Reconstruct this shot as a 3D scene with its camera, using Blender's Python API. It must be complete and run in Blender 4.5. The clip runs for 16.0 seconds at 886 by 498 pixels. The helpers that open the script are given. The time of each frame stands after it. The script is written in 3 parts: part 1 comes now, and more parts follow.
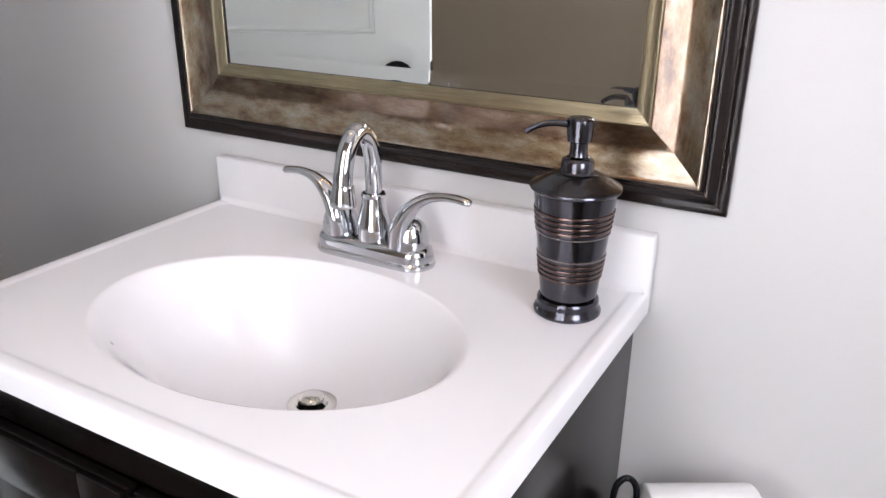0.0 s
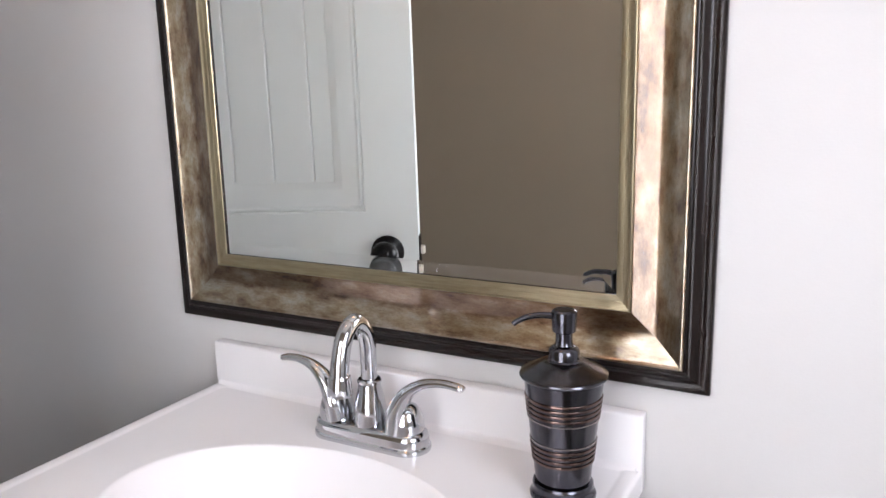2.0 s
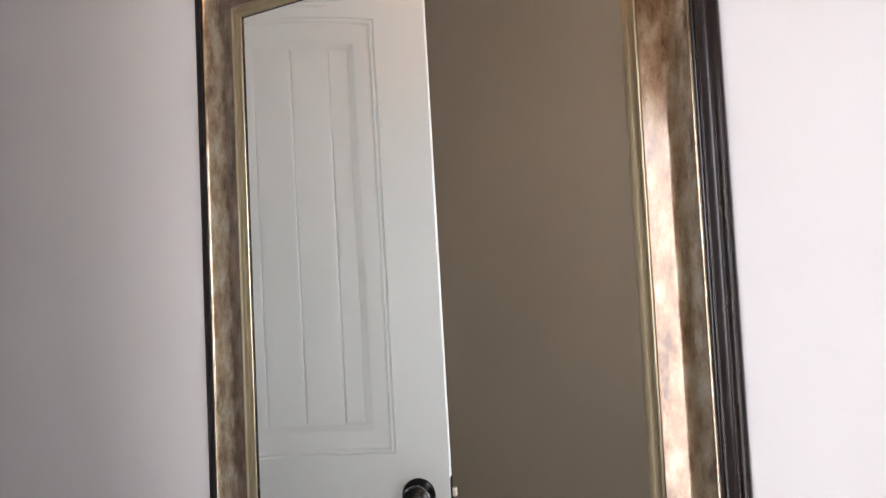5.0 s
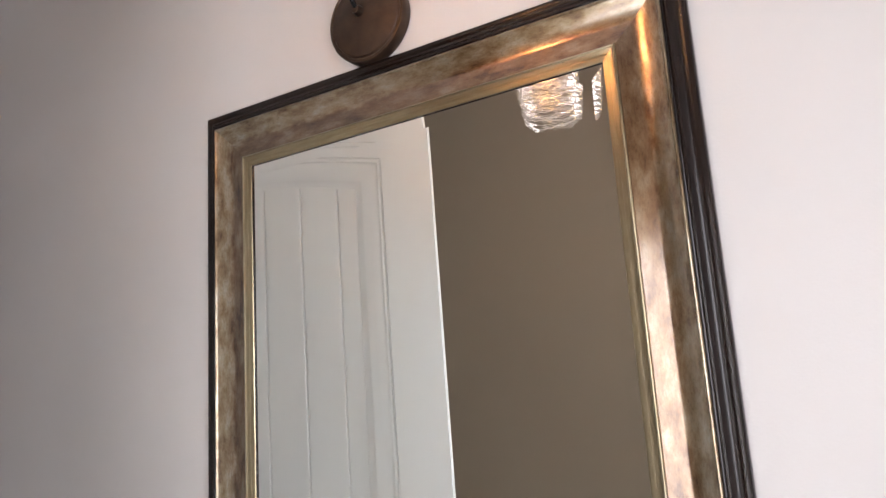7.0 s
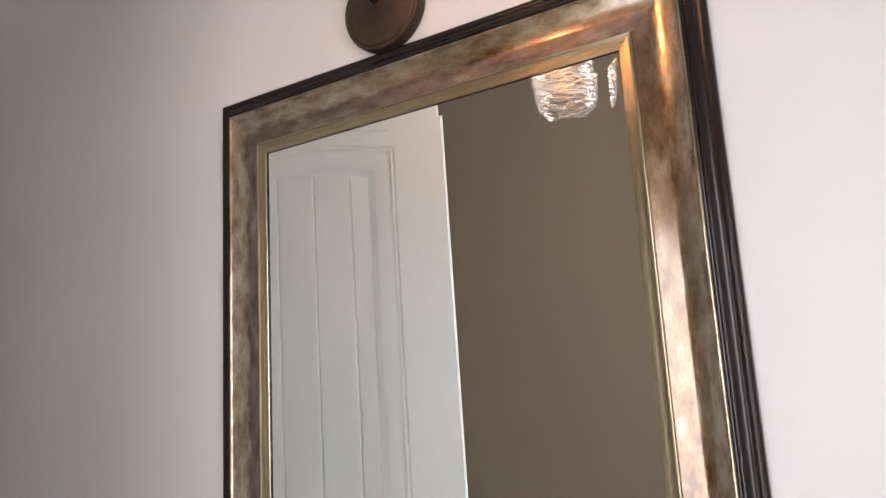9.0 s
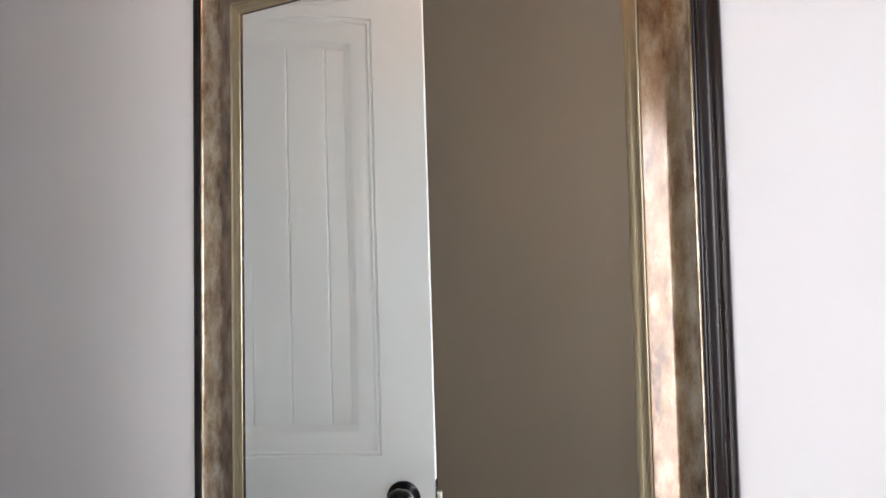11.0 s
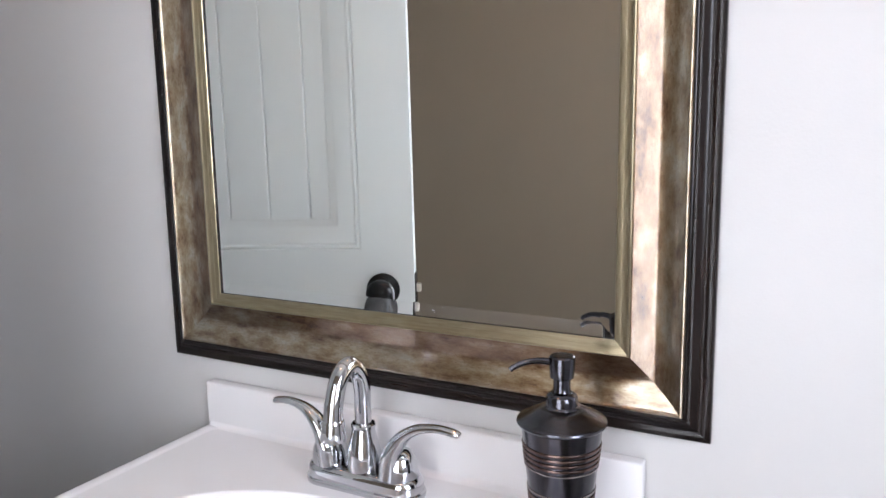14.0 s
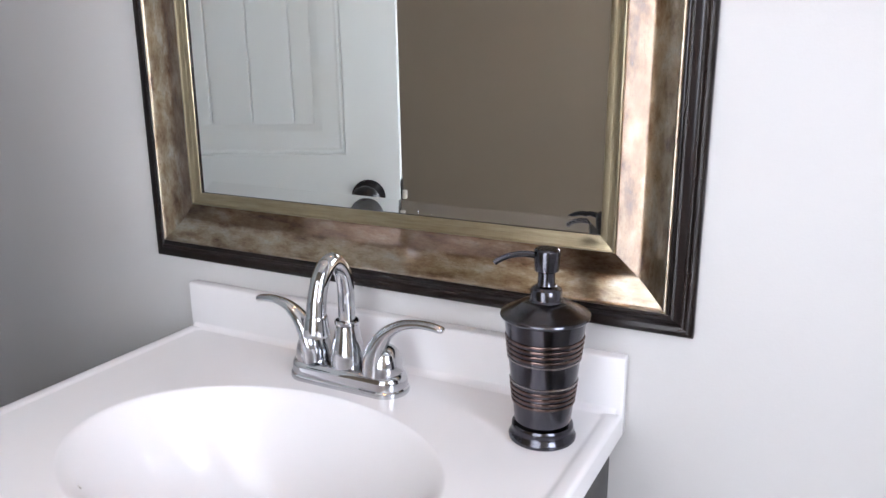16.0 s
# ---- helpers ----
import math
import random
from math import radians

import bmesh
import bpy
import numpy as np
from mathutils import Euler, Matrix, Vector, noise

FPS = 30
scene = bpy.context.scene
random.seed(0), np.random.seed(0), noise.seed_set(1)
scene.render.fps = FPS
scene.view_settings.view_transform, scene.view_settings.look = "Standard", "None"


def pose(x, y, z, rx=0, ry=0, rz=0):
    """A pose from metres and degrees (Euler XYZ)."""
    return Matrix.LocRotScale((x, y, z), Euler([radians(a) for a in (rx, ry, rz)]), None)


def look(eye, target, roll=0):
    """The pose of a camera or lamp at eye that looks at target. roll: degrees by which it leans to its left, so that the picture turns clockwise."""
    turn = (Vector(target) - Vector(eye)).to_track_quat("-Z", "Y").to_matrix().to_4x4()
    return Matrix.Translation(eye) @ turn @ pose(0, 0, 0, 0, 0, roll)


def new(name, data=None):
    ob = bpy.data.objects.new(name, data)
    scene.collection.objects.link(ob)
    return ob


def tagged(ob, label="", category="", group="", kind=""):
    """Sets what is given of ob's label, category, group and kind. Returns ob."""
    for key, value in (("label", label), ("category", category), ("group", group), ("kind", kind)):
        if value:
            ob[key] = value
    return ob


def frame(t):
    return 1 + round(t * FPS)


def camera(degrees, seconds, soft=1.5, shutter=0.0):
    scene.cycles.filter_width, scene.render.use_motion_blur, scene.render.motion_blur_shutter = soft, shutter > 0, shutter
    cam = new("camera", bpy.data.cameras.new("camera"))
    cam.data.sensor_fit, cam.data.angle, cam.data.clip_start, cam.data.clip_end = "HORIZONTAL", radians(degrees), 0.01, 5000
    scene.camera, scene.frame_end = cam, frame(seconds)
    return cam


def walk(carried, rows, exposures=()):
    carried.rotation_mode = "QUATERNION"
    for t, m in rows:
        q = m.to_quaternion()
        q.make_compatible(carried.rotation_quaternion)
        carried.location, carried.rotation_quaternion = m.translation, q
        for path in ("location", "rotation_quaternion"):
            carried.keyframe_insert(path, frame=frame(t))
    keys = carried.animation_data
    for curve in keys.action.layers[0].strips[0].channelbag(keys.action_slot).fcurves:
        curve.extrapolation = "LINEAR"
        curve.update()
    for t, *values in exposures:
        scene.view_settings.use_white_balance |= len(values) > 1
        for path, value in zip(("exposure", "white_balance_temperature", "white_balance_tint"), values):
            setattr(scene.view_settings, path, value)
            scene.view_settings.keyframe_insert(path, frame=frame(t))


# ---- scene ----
cam = camera(59.2, 16.0)
PATH = [
    (0, (0.504, -0.802, 1.25), (-0.413, 0.812, 0.505), 0.5),
    (0.5, (0.503, -0.81, 1.258), (-0.424, 0.836, 0.6), 0.8),
    (1, (0.504, -0.816, 1.275), (-0.43, 0.859, 0.707), 0.2),
    (1.5, (0.51, -0.819, 1.294), (-0.424, 0.882, 0.812), -0.4),
    (2, (0.513, -0.822, 1.313), (-0.429, 0.895, 0.908), -1.4),
    (2.5, (0.515, -0.826, 1.329), (-0.456, 0.891, 0.996), -2.0),
    (3, (0.522, -0.835, 1.342), (-0.454, 0.891, 1.086), -2.4),
    (3.5, (0.527, -0.843, 1.354), (-0.456, 0.89, 1.183), -2.5),
    (4, (0.528, -0.845, 1.366), (-0.463, 0.89, 1.294), -2.6),
    (6.5, (0.542, -0.841, 1.41), (-0.477, 0.847, 1.745), -3.4),
    (7, (0.549, -0.844, 1.419), (-0.46, 0.834, 1.826), -3.7),
    (7.5, (0.553, -0.848, 1.427), (-0.451, 0.814, 1.907), -3.6),
    (8, (0.553, -0.849, 1.426), (-0.468, 0.808, 1.889), -3.7),
    (10.5, (0.524, -0.847, 1.398), (-0.478, 0.873, 1.591), -1.8),
    (11, (0.52, -0.848, 1.392), (-0.459, 0.892, 1.504), -1.2),
    (11.5, (0.516, -0.845, 1.383), (-0.444, 0.909, 1.405), -1.0),
    (12.5, (0.511, -0.833, 1.362), (-0.452, 0.916, 1.251), -1.3),
    (13, (0.509, -0.826, 1.349), (-0.451, 0.919, 1.168), -1.1),
    (13.5, (0.509, -0.819, 1.335), (-0.443, 0.921, 1.078), -1.0),
    (14, (0.507, -0.812, 1.323), (-0.431, 0.924, 0.998), -1.0),
    (14.5, (0.504, -0.805, 1.31), (-0.421, 0.925, 0.921), -0.9),
    (15, (0.503, -0.802, 1.3), (-0.409, 0.921, 0.855), -1.1),
    (15.5, (0.506, -0.803, 1.295), (-0.401, 0.915, 0.819), -0.8),
    (16, (0.506, -0.802, 1.288), (-0.389, 0.911, 0.773), -0.4),
]
walk(cam, [(t, look(eye, target, roll)) for t, eye, target, roll in PATH], [(0.0, 0.03, 6120, 14), (3.0, 0.03, 6160, 14), (6.5, -0.12, 6390, 15), (8.0, -0.16, 6420, 15), (10.5, -0.07, 6200, 13), (12.5, 0.0, 5980, 12), (16.0, 0.0, 5900, 12)])

# ---- world and light ----
FLOOR, CEIL = 0.065, 2.375
LEFT, RIGHT, BACK = -1.25, 1.20, -1.20      # inner faces of the side and rear walls; the mirror wall is y = 0
world = bpy.data.worlds.new("world")
scene.world = world
world.use_nodes = True
wn = world.node_tree
sky = wn.nodes.new("ShaderNodeTexSky")
sky.sky_type, sky.sun_disc = "NISHITA", False
sky.sun_elevation, sky.sun_rotation = radians(40), radians(200)
wn.nodes["Background"].inputs["Strength"].default_value = 0.10
wn.links.new(sky.outputs[0], wn.nodes["Background"].inputs["Color"])

sun = new("sun", bpy.data.lights.new("sun", "SUN"))
sun.data.energy, sun.data.angle, sun.data.color = 1.0, radians(12), (1, 0.96, 0.9)
sun.matrix_world = look((0, 0, 6), (0.3, 1.2, 5))

# daylight in the opening of the window behind the camera
WX0, WX1, WZ0, WZ1 = -0.08, 0.54, 0.50, 1.84
daylight = new("window_daylight", bpy.data.lights.new("window_daylight", "AREA"))
daylight.data.shape, daylight.data.size, daylight.data.size_y = "RECTANGLE", WX1 - WX0 - 0.04, WZ1 - WZ0 - 0.04
daylight.data.energy, daylight.data.color = 37, (0.95, 0.95, 0.985)
daylight.matrix_world = look(((WX0 + WX1) / 2, BACK - 0.06, (WZ0 + WZ1) / 2), ((WX0 + WX1) / 2, 0, (WZ0 + WZ1) / 2 - 0.10))

# daylight in the opening of the window in the east wall
EY0, EY1, EZ0, EZ1 = -1.16, -0.54, 1.05, 1.95
sidelight = new("side_window_daylight", bpy.data.lights.new("side_window_daylight", "AREA"))
sidelight.data.shape, sidelight.data.size, sidelight.data.size_y = "RECTANGLE", EY1 - EY0 - 0.04, EZ1 - EZ0 - 0.04
sidelight.data.energy, sidelight.data.color = 20.5, (0.95, 0.95, 0.985)
sidelight.matrix_world = look((RIGHT + 0.06, (EY0 + EY1) / 2, (EZ0 + EZ1) / 2), (0, (EY0 + EY1) / 2, (EZ0 + EZ1) / 2 - 0.35))

# ---- materials ----
def mat(name, color, rough=0.5, metal=0.0, **extra):
    m = bpy.data.materials.new(name)
    m.use_nodes = True
    b = m.node_tree.nodes["Principled BSDF"]
    b.inputs["Base Color"].default_value = (*color, 1)
    b.inputs["Roughness"].default_value = rough
    b.inputs["Metallic"].default_value = metal
    for key, value in extra.items():
        b.inputs[key.replace("_", " ")].default_value = value
    return m


def nodes_of(m):
    t = m.node_tree
    return t, t.nodes["Principled BSDF"]


def coords(t, scale=(1, 1, 1)):
    c = t.nodes.new("ShaderNodeTexCoord")
    mp = t.nodes.new("ShaderNodeMapping")
    mp.inputs["Scale"].default_value = scale
    t.links.new(c.outputs["Object"], mp.inputs["Vector"])
    return mp.outputs["Vector"]


def noise_of(t, vec, scale, detail=4, rough=0.55):
    n = t.nodes.new("ShaderNodeTexNoise")
    n.inputs["Scale"].default_value, n.inputs["Detail"].default_value, n.inputs["Roughness"].default_value = scale, detail, rough
    t.links.new(vec, n.inputs["Vector"])
    return n.outputs["Fac"]


def ramp(t, fac, stops):
    r = t.nodes.new("ShaderNodeValToRGB")
    e = r.color_ramp.elements
    while len(e) < len(stops):
        e.new(0.5)
    for el, (p, c) in zip(e, stops):
        el.position, el.color = p, (*c, 1) if len(c) == 3 else c
    t.links.new(fac, r.inputs["Fac"])
    return r.outputs["Color"]


def mixed(t, fac, a, b, how="MIX"):
    m = t.nodes.new("ShaderNodeMix")
    m.data_type, m.blend_type = "RGBA", how
    if isinstance(fac, float):
        m.inputs[0].default_value = fac
    else:
        t.links.new(fac, m.inputs[0])
    t.links.new(a, m.inputs[6])
    t.links.new(b, m.inputs[7])
    return m.outputs[2]


def bump(t, b, height, strength=0.1, dist=0.001):
    n = t.nodes.new("ShaderNodeBump")
    n.inputs["Strength"].default_value, n.inputs["Distance"].default_value = strength, dist
    t.links.new(height, n.inputs["Height"])
    t.links.new(n.outputs[0], b.inputs["Normal"])


def spread(t, fac, lo, hi):
    r = t.nodes.new("ShaderNodeMapRange")
    r.inputs[3].default_value, r.inputs[4].default_value = lo, hi
    t.links.new(fac, r.inputs[0])
    return r.outputs[0]


def paint(name, color, rough, grain, strength, wobble=0.05):
    m = mat(name, color, rough)
    t, b = nodes_of(m)
    v = coords(t)
    big = noise_of(t, v, 2.2, 3)
    lo, hi = [c * (1 - wobble) for c in color], [min(1, c * (1 + wobble)) for c in color]
    t.links.new(ramp(t, big, [(0.3, lo), (0.7, hi)]), b.inputs["Base Color"])
    fine = noise_of(t, v, grain, 3)
    bump(t, b, fine, strength, 0.001)
    t.links.new(spread(t, noise_of(t, v, 14, 3), rough - 0.06, rough + 0.06), b.inputs["Roughness"])
    return m


M_WALL = paint("wall_paint", (0.565, 0.550, 0.540), 0.55, 260, 0.22, 0.02)
# rear wall: its lack of light is put into a darker, browner colour
M_WALL_SHADED = paint("shaded_wall_paint", (0.285, 0.230, 0.164), 0.55, 260, 0.22, 0.03)
M_CEIL = paint("ceiling_paint", (0.78, 0.78, 0.77), 0.8, 180, 0.3, 0.02)
M_DOOR = paint("door_paint", (0.765, 0.805, 0.795), 0.32, 120, 0.06, 0.02)
M_TRIM = paint("trim_paint", (0.78, 0.78, 0.77), 0.35, 120, 0.06, 0.02)
M_FLOOR = paint("floor_tile", (0.16, 0.145, 0.13), 0.4, 40, 0.2, 0.15)
M_MARBLE = paint("cultured_marble", (0.765, 0.748, 0.752), 0.10, 30, 0.008, 0.012)
t, b = nodes_of(M_MARBLE)
t.links.new(spread(t, noise_of(t, coords(t), 9, 4), 0.055, 0.095), b.inputs["Roughness"])
b.inputs["Specular IOR Level"].default_value = 0.36
M_CHROME = mat("chrome", (0.56, 0.57, 0.59), 0.045, 1.0)
t, b = nodes_of(M_CHROME)
t.links.new(spread(t, noise_of(t, coords(t), 60, 4), 0.03, 0.075), b.inputs["Roughness"])
M_STEEL = mat("drain_steel", (0.62, 0.60, 0.56), 0.14, 1.0)
M_DRAIN_SHADE = mat("drain_shade", (0.01, 0.01, 0.01), 0.5)
M_MIRROR = mat("mirror_silver", (0.89, 0.905, 0.89), 0.0, 1.0)
M_BLACK = mat("black_iron", (0.006, 0.006, 0.0065), 0.22, 0.0, Specular_IOR_Level=0.3)
M_PAPER = paint("toilet_paper", (0.82, 0.81, 0.80), 0.9, 300, 0.4, 0.01)
M_WIRE = mat("aluminium_wire", (0.92, 0.90, 0.86), 0.18, 1.0)
M_BRASS = mat("latch_brass", (0.70, 0.66, 0.58), 0.3, 1.0)
M_MARK = mat("grey_mark", (0.50, 0.48, 0.46), 0.4)

# the vanity's espresso stain
M_ESP = mat("espresso_wood", (0.03, 0.02, 0.017), 0.24, 0.0, Specular_IOR_Level=0.22)
t, b = nodes_of(M_ESP)
v = coords(t, (18, 18, 1.2))
t.links.new(ramp(t, noise_of(t, v, 3, 6), [(0.3, (0.0035, 0.0026, 0.0024)), (0.7, (0.008, 0.006, 0.0053))]), b.inputs["Base Color"])
bump(t, b, noise_of(t, v, 8, 4), 0.08, 0.0006)

# champagne leaf on the scooped moulding: cloudy patches drawn out along each rail, browner towards the glass, where
# dimmer reflections are put into the colour
M_LEAF = mat("champagne_leaf", (0.5, 0.4, 0.3), 0.3, 1.0)
t, b = nodes_of(M_LEAF)
where = t.nodes.new("ShaderNodeSeparateXYZ")
t.links.new(coords(t), where.inputs[0])
cloud = noise_of(t, coords(t, (11, 26, 30)), 2.4, 7, 0.64)
base = ramp(t, cloud, [(0.32, (0.120, 0.064, 0.032)), (0.43, (0.255, 0.165, 0.088)), (0.55, (0.350, 0.262, 0.168)), (0.68, (0.450, 0.388, 0.310))])
edge = t.nodes.new("ShaderNodeMath")
edge.operation = "MULTIPLY_ADD"
t.links.new(cloud, edge.inputs[0])
edge.inputs[1].default_value = -0.022
t.links.new(where.outputs["Z"], edge.inputs[2])
inward = t.nodes.new("ShaderNodeMapRange")
inward.inputs[1].default_value, inward.inputs[2].default_value = 0.034, 0.060
t.links.new(edge.outputs[0], inward.inputs[0])
dim_tint = ramp(t, inward.outputs[0], [(0.0, (0.96, 1.0, 0.95)), (0.35, (0.92, 0.90, 0.84)), (0.62, (0.66, 0.54, 0.42)), (1.0, (0.70, 0.58, 0.45))])
fine = noise_of(t, coords(t, (45, 110, 110)), 3.5, 6, 0.7)
worn = ramp(t, fine, [(0.30, (0.55, 0.49, 0.40)), (0.50, (0.94, 0.92, 0.89)), (0.75, (1, 1, 1))])
fleck = ramp(t, noise_of(t, coords(t, (90, 190, 190)), 3.0, 3, 0.6), [(0.34, (0.35, 0.27, 0.19)), (0.42, (1, 1, 1))])
t.links.new(mixed(t, 0.35, mixed(t, 0.55, mixed(t, 1.0, base, dim_tint, "MULTIPLY"), worn, "MULTIPLY"), fleck, "MULTIPLY"), b.inputs["Base Color"])
t.links.new(spread(t, fine, 0.36, 0.25), b.inputs["Roughness"])
b.inputs["Coat Weight"].default_value, b.inputs["Coat Roughness"].default_value, b.inputs["Coat IOR"].default_value = 1.0, 0.15, 1.9
bump(t, b, fine, 0.05, 0.0004)

M_SLIP = mat("pale_gold_slip", (0.55, 0.44, 0.24), 0.3, 1.0)
t, b = nodes_of(M_SLIP)
fine = noise_of(t, coords(t, (6, 60, 60)), 5, 5)
t.links.new(ramp(t, fine, [(0.3, (0.31, 0.255, 0.155)), (0.7, (0.42, 0.36, 0.24))]), b.inputs["Base Color"])
t.links.new(spread(t, fine, 0.36, 0.24), b.inputs["Roughness"])

M_DARK = mat("dark_bronze_edge", (0.020, 0.014, 0.012), 0.32)
t, b = nodes_of(M_DARK)
fine = noise_of(t, coords(t, (4, 50, 50)), 4, 6)
t.links.new(ramp(t, fine, [(0.35, (0.006, 0.0042, 0.0036)), (0.70, (0.016, 0.0095, 0.0075))]), b.inputs["Base Color"])
t.links.new(spread(t, fine, 0.30, 0.20), b.inputs["Roughness"])
b.inputs["Specular IOR Level"].default_value = 0.32

M_ORB = mat("oil_rubbed_bronze", (0.05, 0.045, 0.047), 0.28, 1.0)
t, b = nodes_of(M_ORB)
fine = noise_of(t, coords(t, (40, 40, 10)), 4, 6)
t.links.new(ramp(t, fine, [(0.3, (0.074, 0.076, 0.092)), (0.7, (0.100, 0.098, 0.110))]), b.inputs["Base Color"])
t.links.new(spread(t, fine, 0.22, 0.13), b.inputs["Roughness"])
M_COPPER = mat("rubbed_copper", (0.26, 0.15, 0.11), 0.24, 1.0)
t, b = nodes_of(M_COPPER)
t.links.new(ramp(t, noise_of(t, coords(t), 90, 5), [(0.3, (0.110, 0.080, 0.074)), (0.7, (0.200, 0.135, 0.118))]), b.inputs["Base Color"])
M_BEADS = mat("rubbed_beads", (0.42, 0.38, 0.37), 0.25, 1.0)
M_SCONCE = mat("sconce_bronze", (0.09, 0.055, 0.035), 0.42, 0.7)
t, b = nodes_of(M_SCONCE)
t.links.new(ramp(t, noise_of(t, coords(t), 40, 5), [(0.3, (0.040, 0.026, 0.019)), (0.7, (0.075, 0.047, 0.032))]), b.inputs["Base Color"])
M_BEVEL = bpy.data.materials.new("clear_bevel")
M_BEVEL.use_nodes = True
t, b = nodes_of(M_BEVEL)
clear, shine, both = t.nodes.new("ShaderNodeBsdfTransparent"), t.nodes.new("ShaderNodeBsdfGlossy"), t.nodes.new("ShaderNodeMixShader")
shine.inputs["Roughness"].default_value = 0.0
both.inputs[0].default_value = 0.07
t.links.new(clear.outputs[0], both.inputs[1])
t.links.new(shine.outputs[0], both.inputs[2])
t.links.new(both.outputs[0], t.nodes["Material Output"].inputs["Surface"])
t.nodes.remove(b)
M_BLIND = bpy.data.materials.new("blind_fabric")
M_BLIND.use_nodes = True
t, b = nodes_of(M_BLIND)
cloth = t.nodes.new("ShaderNodeBsdfTranslucent")
t.links.new(ramp(t, noise_of(t, coords(t, (400, 400, 60)), 3, 3), [(0.3, (0.56, 0.555, 0.54)), (0.7, (0.64, 0.635, 0.62))]), cloth.inputs["Color"])
t.links.new(cloth.outputs[0], t.nodes["Material Output"].inputs["Surface"])
M_BULB = mat("lit_bulb", (1, 0.8, 0.6), 0.4)
nodes_of(M_BULB)[1].inputs["Emission Color"].default_value = (1, 0.45, 0.15, 1)
nodes_of(M_BULB)[1].inputs["Emission Strength"].default_value = 76


# ---- mesh helpers ----
def part(name, bm, material, parent=None, label="", smooth=True, m=None):
    bmesh.ops.recalc_face_normals(bm, faces=bm.faces)
    me = bpy.data.meshes.new(name)
    bm.to_mesh(me)
    bm.free()
    me.materials.append(material)
    if smooth:
        me.shade_smooth()
        me.set_sharp_from_angle(angle=radians(35))
    ob = new(name, me)
    if parent:
        ob.parent = parent
    if m is not None:
        ob.matrix_basis = m
    if label:
        tagged(ob, label)
    return ob


def thing(name, m, label, category, group="", kind=""):
    return tagged(set_pose(new(name), m), label, category, group, kind)


def set_pose(ob, m):
    ob.matrix_basis = m
    return ob


def box(x0, x1, y0, y1, z0, z1, bevel=0.0, segments=2):
    bm = bmesh.new()
    bmesh.ops.create_cube(bm, size=1, matrix=Matrix.LocRotScale(((x0 + x1) / 2, (y0 + y1) / 2, (z0 + z1) / 2), None, (x1 - x0, y1 - y0, z1 - z0)))
    if bevel:
        bmesh.ops.bevel(bm, geom=bm.edges[:], offset=bevel, segments=segments, affect="EDGES", profile=0.5)
    return bm


def lathe(profile, n=64, bm=None):
    """Turns (radius, height) pairs about z."""
    bm = bm or bmesh.new()
    rings = []
    for r, z in profile:
        if r < 1e-6:
            rings.append([bm.verts.new((0, 0, z))])
        else:
            rings.append([bm.verts.new((r * math.cos(2 * math.pi * k / n), r * math.sin(2 * math.pi * k / n), z)) for k in range(n)])
    for a, c in zip(rings, rings[1:]):
        for k in range(n):
            j = (k + 1) % n
            if len(a) == 1 and len(c) > 1:
                bm.faces.new((a[0], c[k], c[j]))
            elif len(c) == 1 and len(a) > 1:
                bm.faces.new((a[k], a[j], c[0]))
            elif len(a) > 1:
                bm.faces.new((a[k], a[j], c[j], c[k]))
    return bm


def smooth_line(points, per=8):
    """A Catmull-Rom line through points of any size."""
    p = [np.array(q, float) for q in points]
    p = [2 * p[0] - p[1], *p, 2 * p[-1] - p[-2]]
    out = []
    for a, c, d, e in zip(p, p[1:], p[2:], p[3:]):
        for s in np.linspace(0, 1, per, endpoint=False):
            out.append(0.5 * (2 * c + (d - a) * s + (2 * a - 5 * c + 4 * d - e) * s * s + (3 * c - a - 3 * d + e) * s**3))
    return out + [p[-2]]


def tube(rows, n=20, bm=None, flat=1.0, side=(1, 0, 0)):
    """A tube along rows of x, y, z, radius; flat squeezes it across `side`."""
    bm = bm or bmesh.new()
    pts, rad = [Vector([float(q) for q in r[:3]]) for r in rows], [float(r[3]) for r in rows]
    ref, rings = Vector(side), []
    for i, q in enumerate(pts):
        d = (pts[min(i + 1, len(pts) - 1)] - pts[max(i - 1, 0)]).normalized()
        u = (ref - d * ref.dot(d)).normalized()
        w = d.cross(u)
        rings.append([bm.verts.new(q + rad[i] * (u * math.cos(2 * math.pi * k / n) + w * flat * math.sin(2 * math.pi * k / n))) for k in range(n)])
    for a, c in zip(rings, rings[1:]):
        for k in range(n):
            bm.faces.new((a[k], a[(k + 1) % n], c[(k + 1) % n], c[k]))
    bm.faces.new(rings[0])
    bm.faces.new(rings[-1])
    return bm


def wall(name, x0, x1, y0, y1, z0, z1, material, label, category="wall"):
    ob = part(name, box(x0, x1, y0, y1, z0, z1), material, None, "", False)
    return tagged(ob, label, category, "", "structure")


# ---- the room ----
T = 0.12
GREY = "light warm grey painted wall, faint roller texture"
wall("wall_north", LEFT - T, RIGHT + T, 0, T, FLOOR, CEIL, M_WALL, GREY)
wall("wall_west", LEFT - T, LEFT, BACK, 0, FLOOR, CEIL, M_WALL, GREY)
# the east wall has a window opening
bm = bmesh.new()
for y0, y1, z0, z1 in ((BACK, EY0, FLOOR, CEIL), (EY1, 0, FLOOR, CEIL), (EY0, EY1, FLOOR, EZ0), (EY0, EY1, EZ1, CEIL)):
    bmesh.ops.create_cube(bm, size=1, matrix=Matrix.LocRotScale((RIGHT + T / 2, (y0 + y1) / 2, (z0 + z1) / 2), None, (T, y1 - y0, z1 - z0)))
tagged(part("wall_east", bm, M_WALL, None, "", False), GREY + ", with a window opening", "wall", "", "structure")
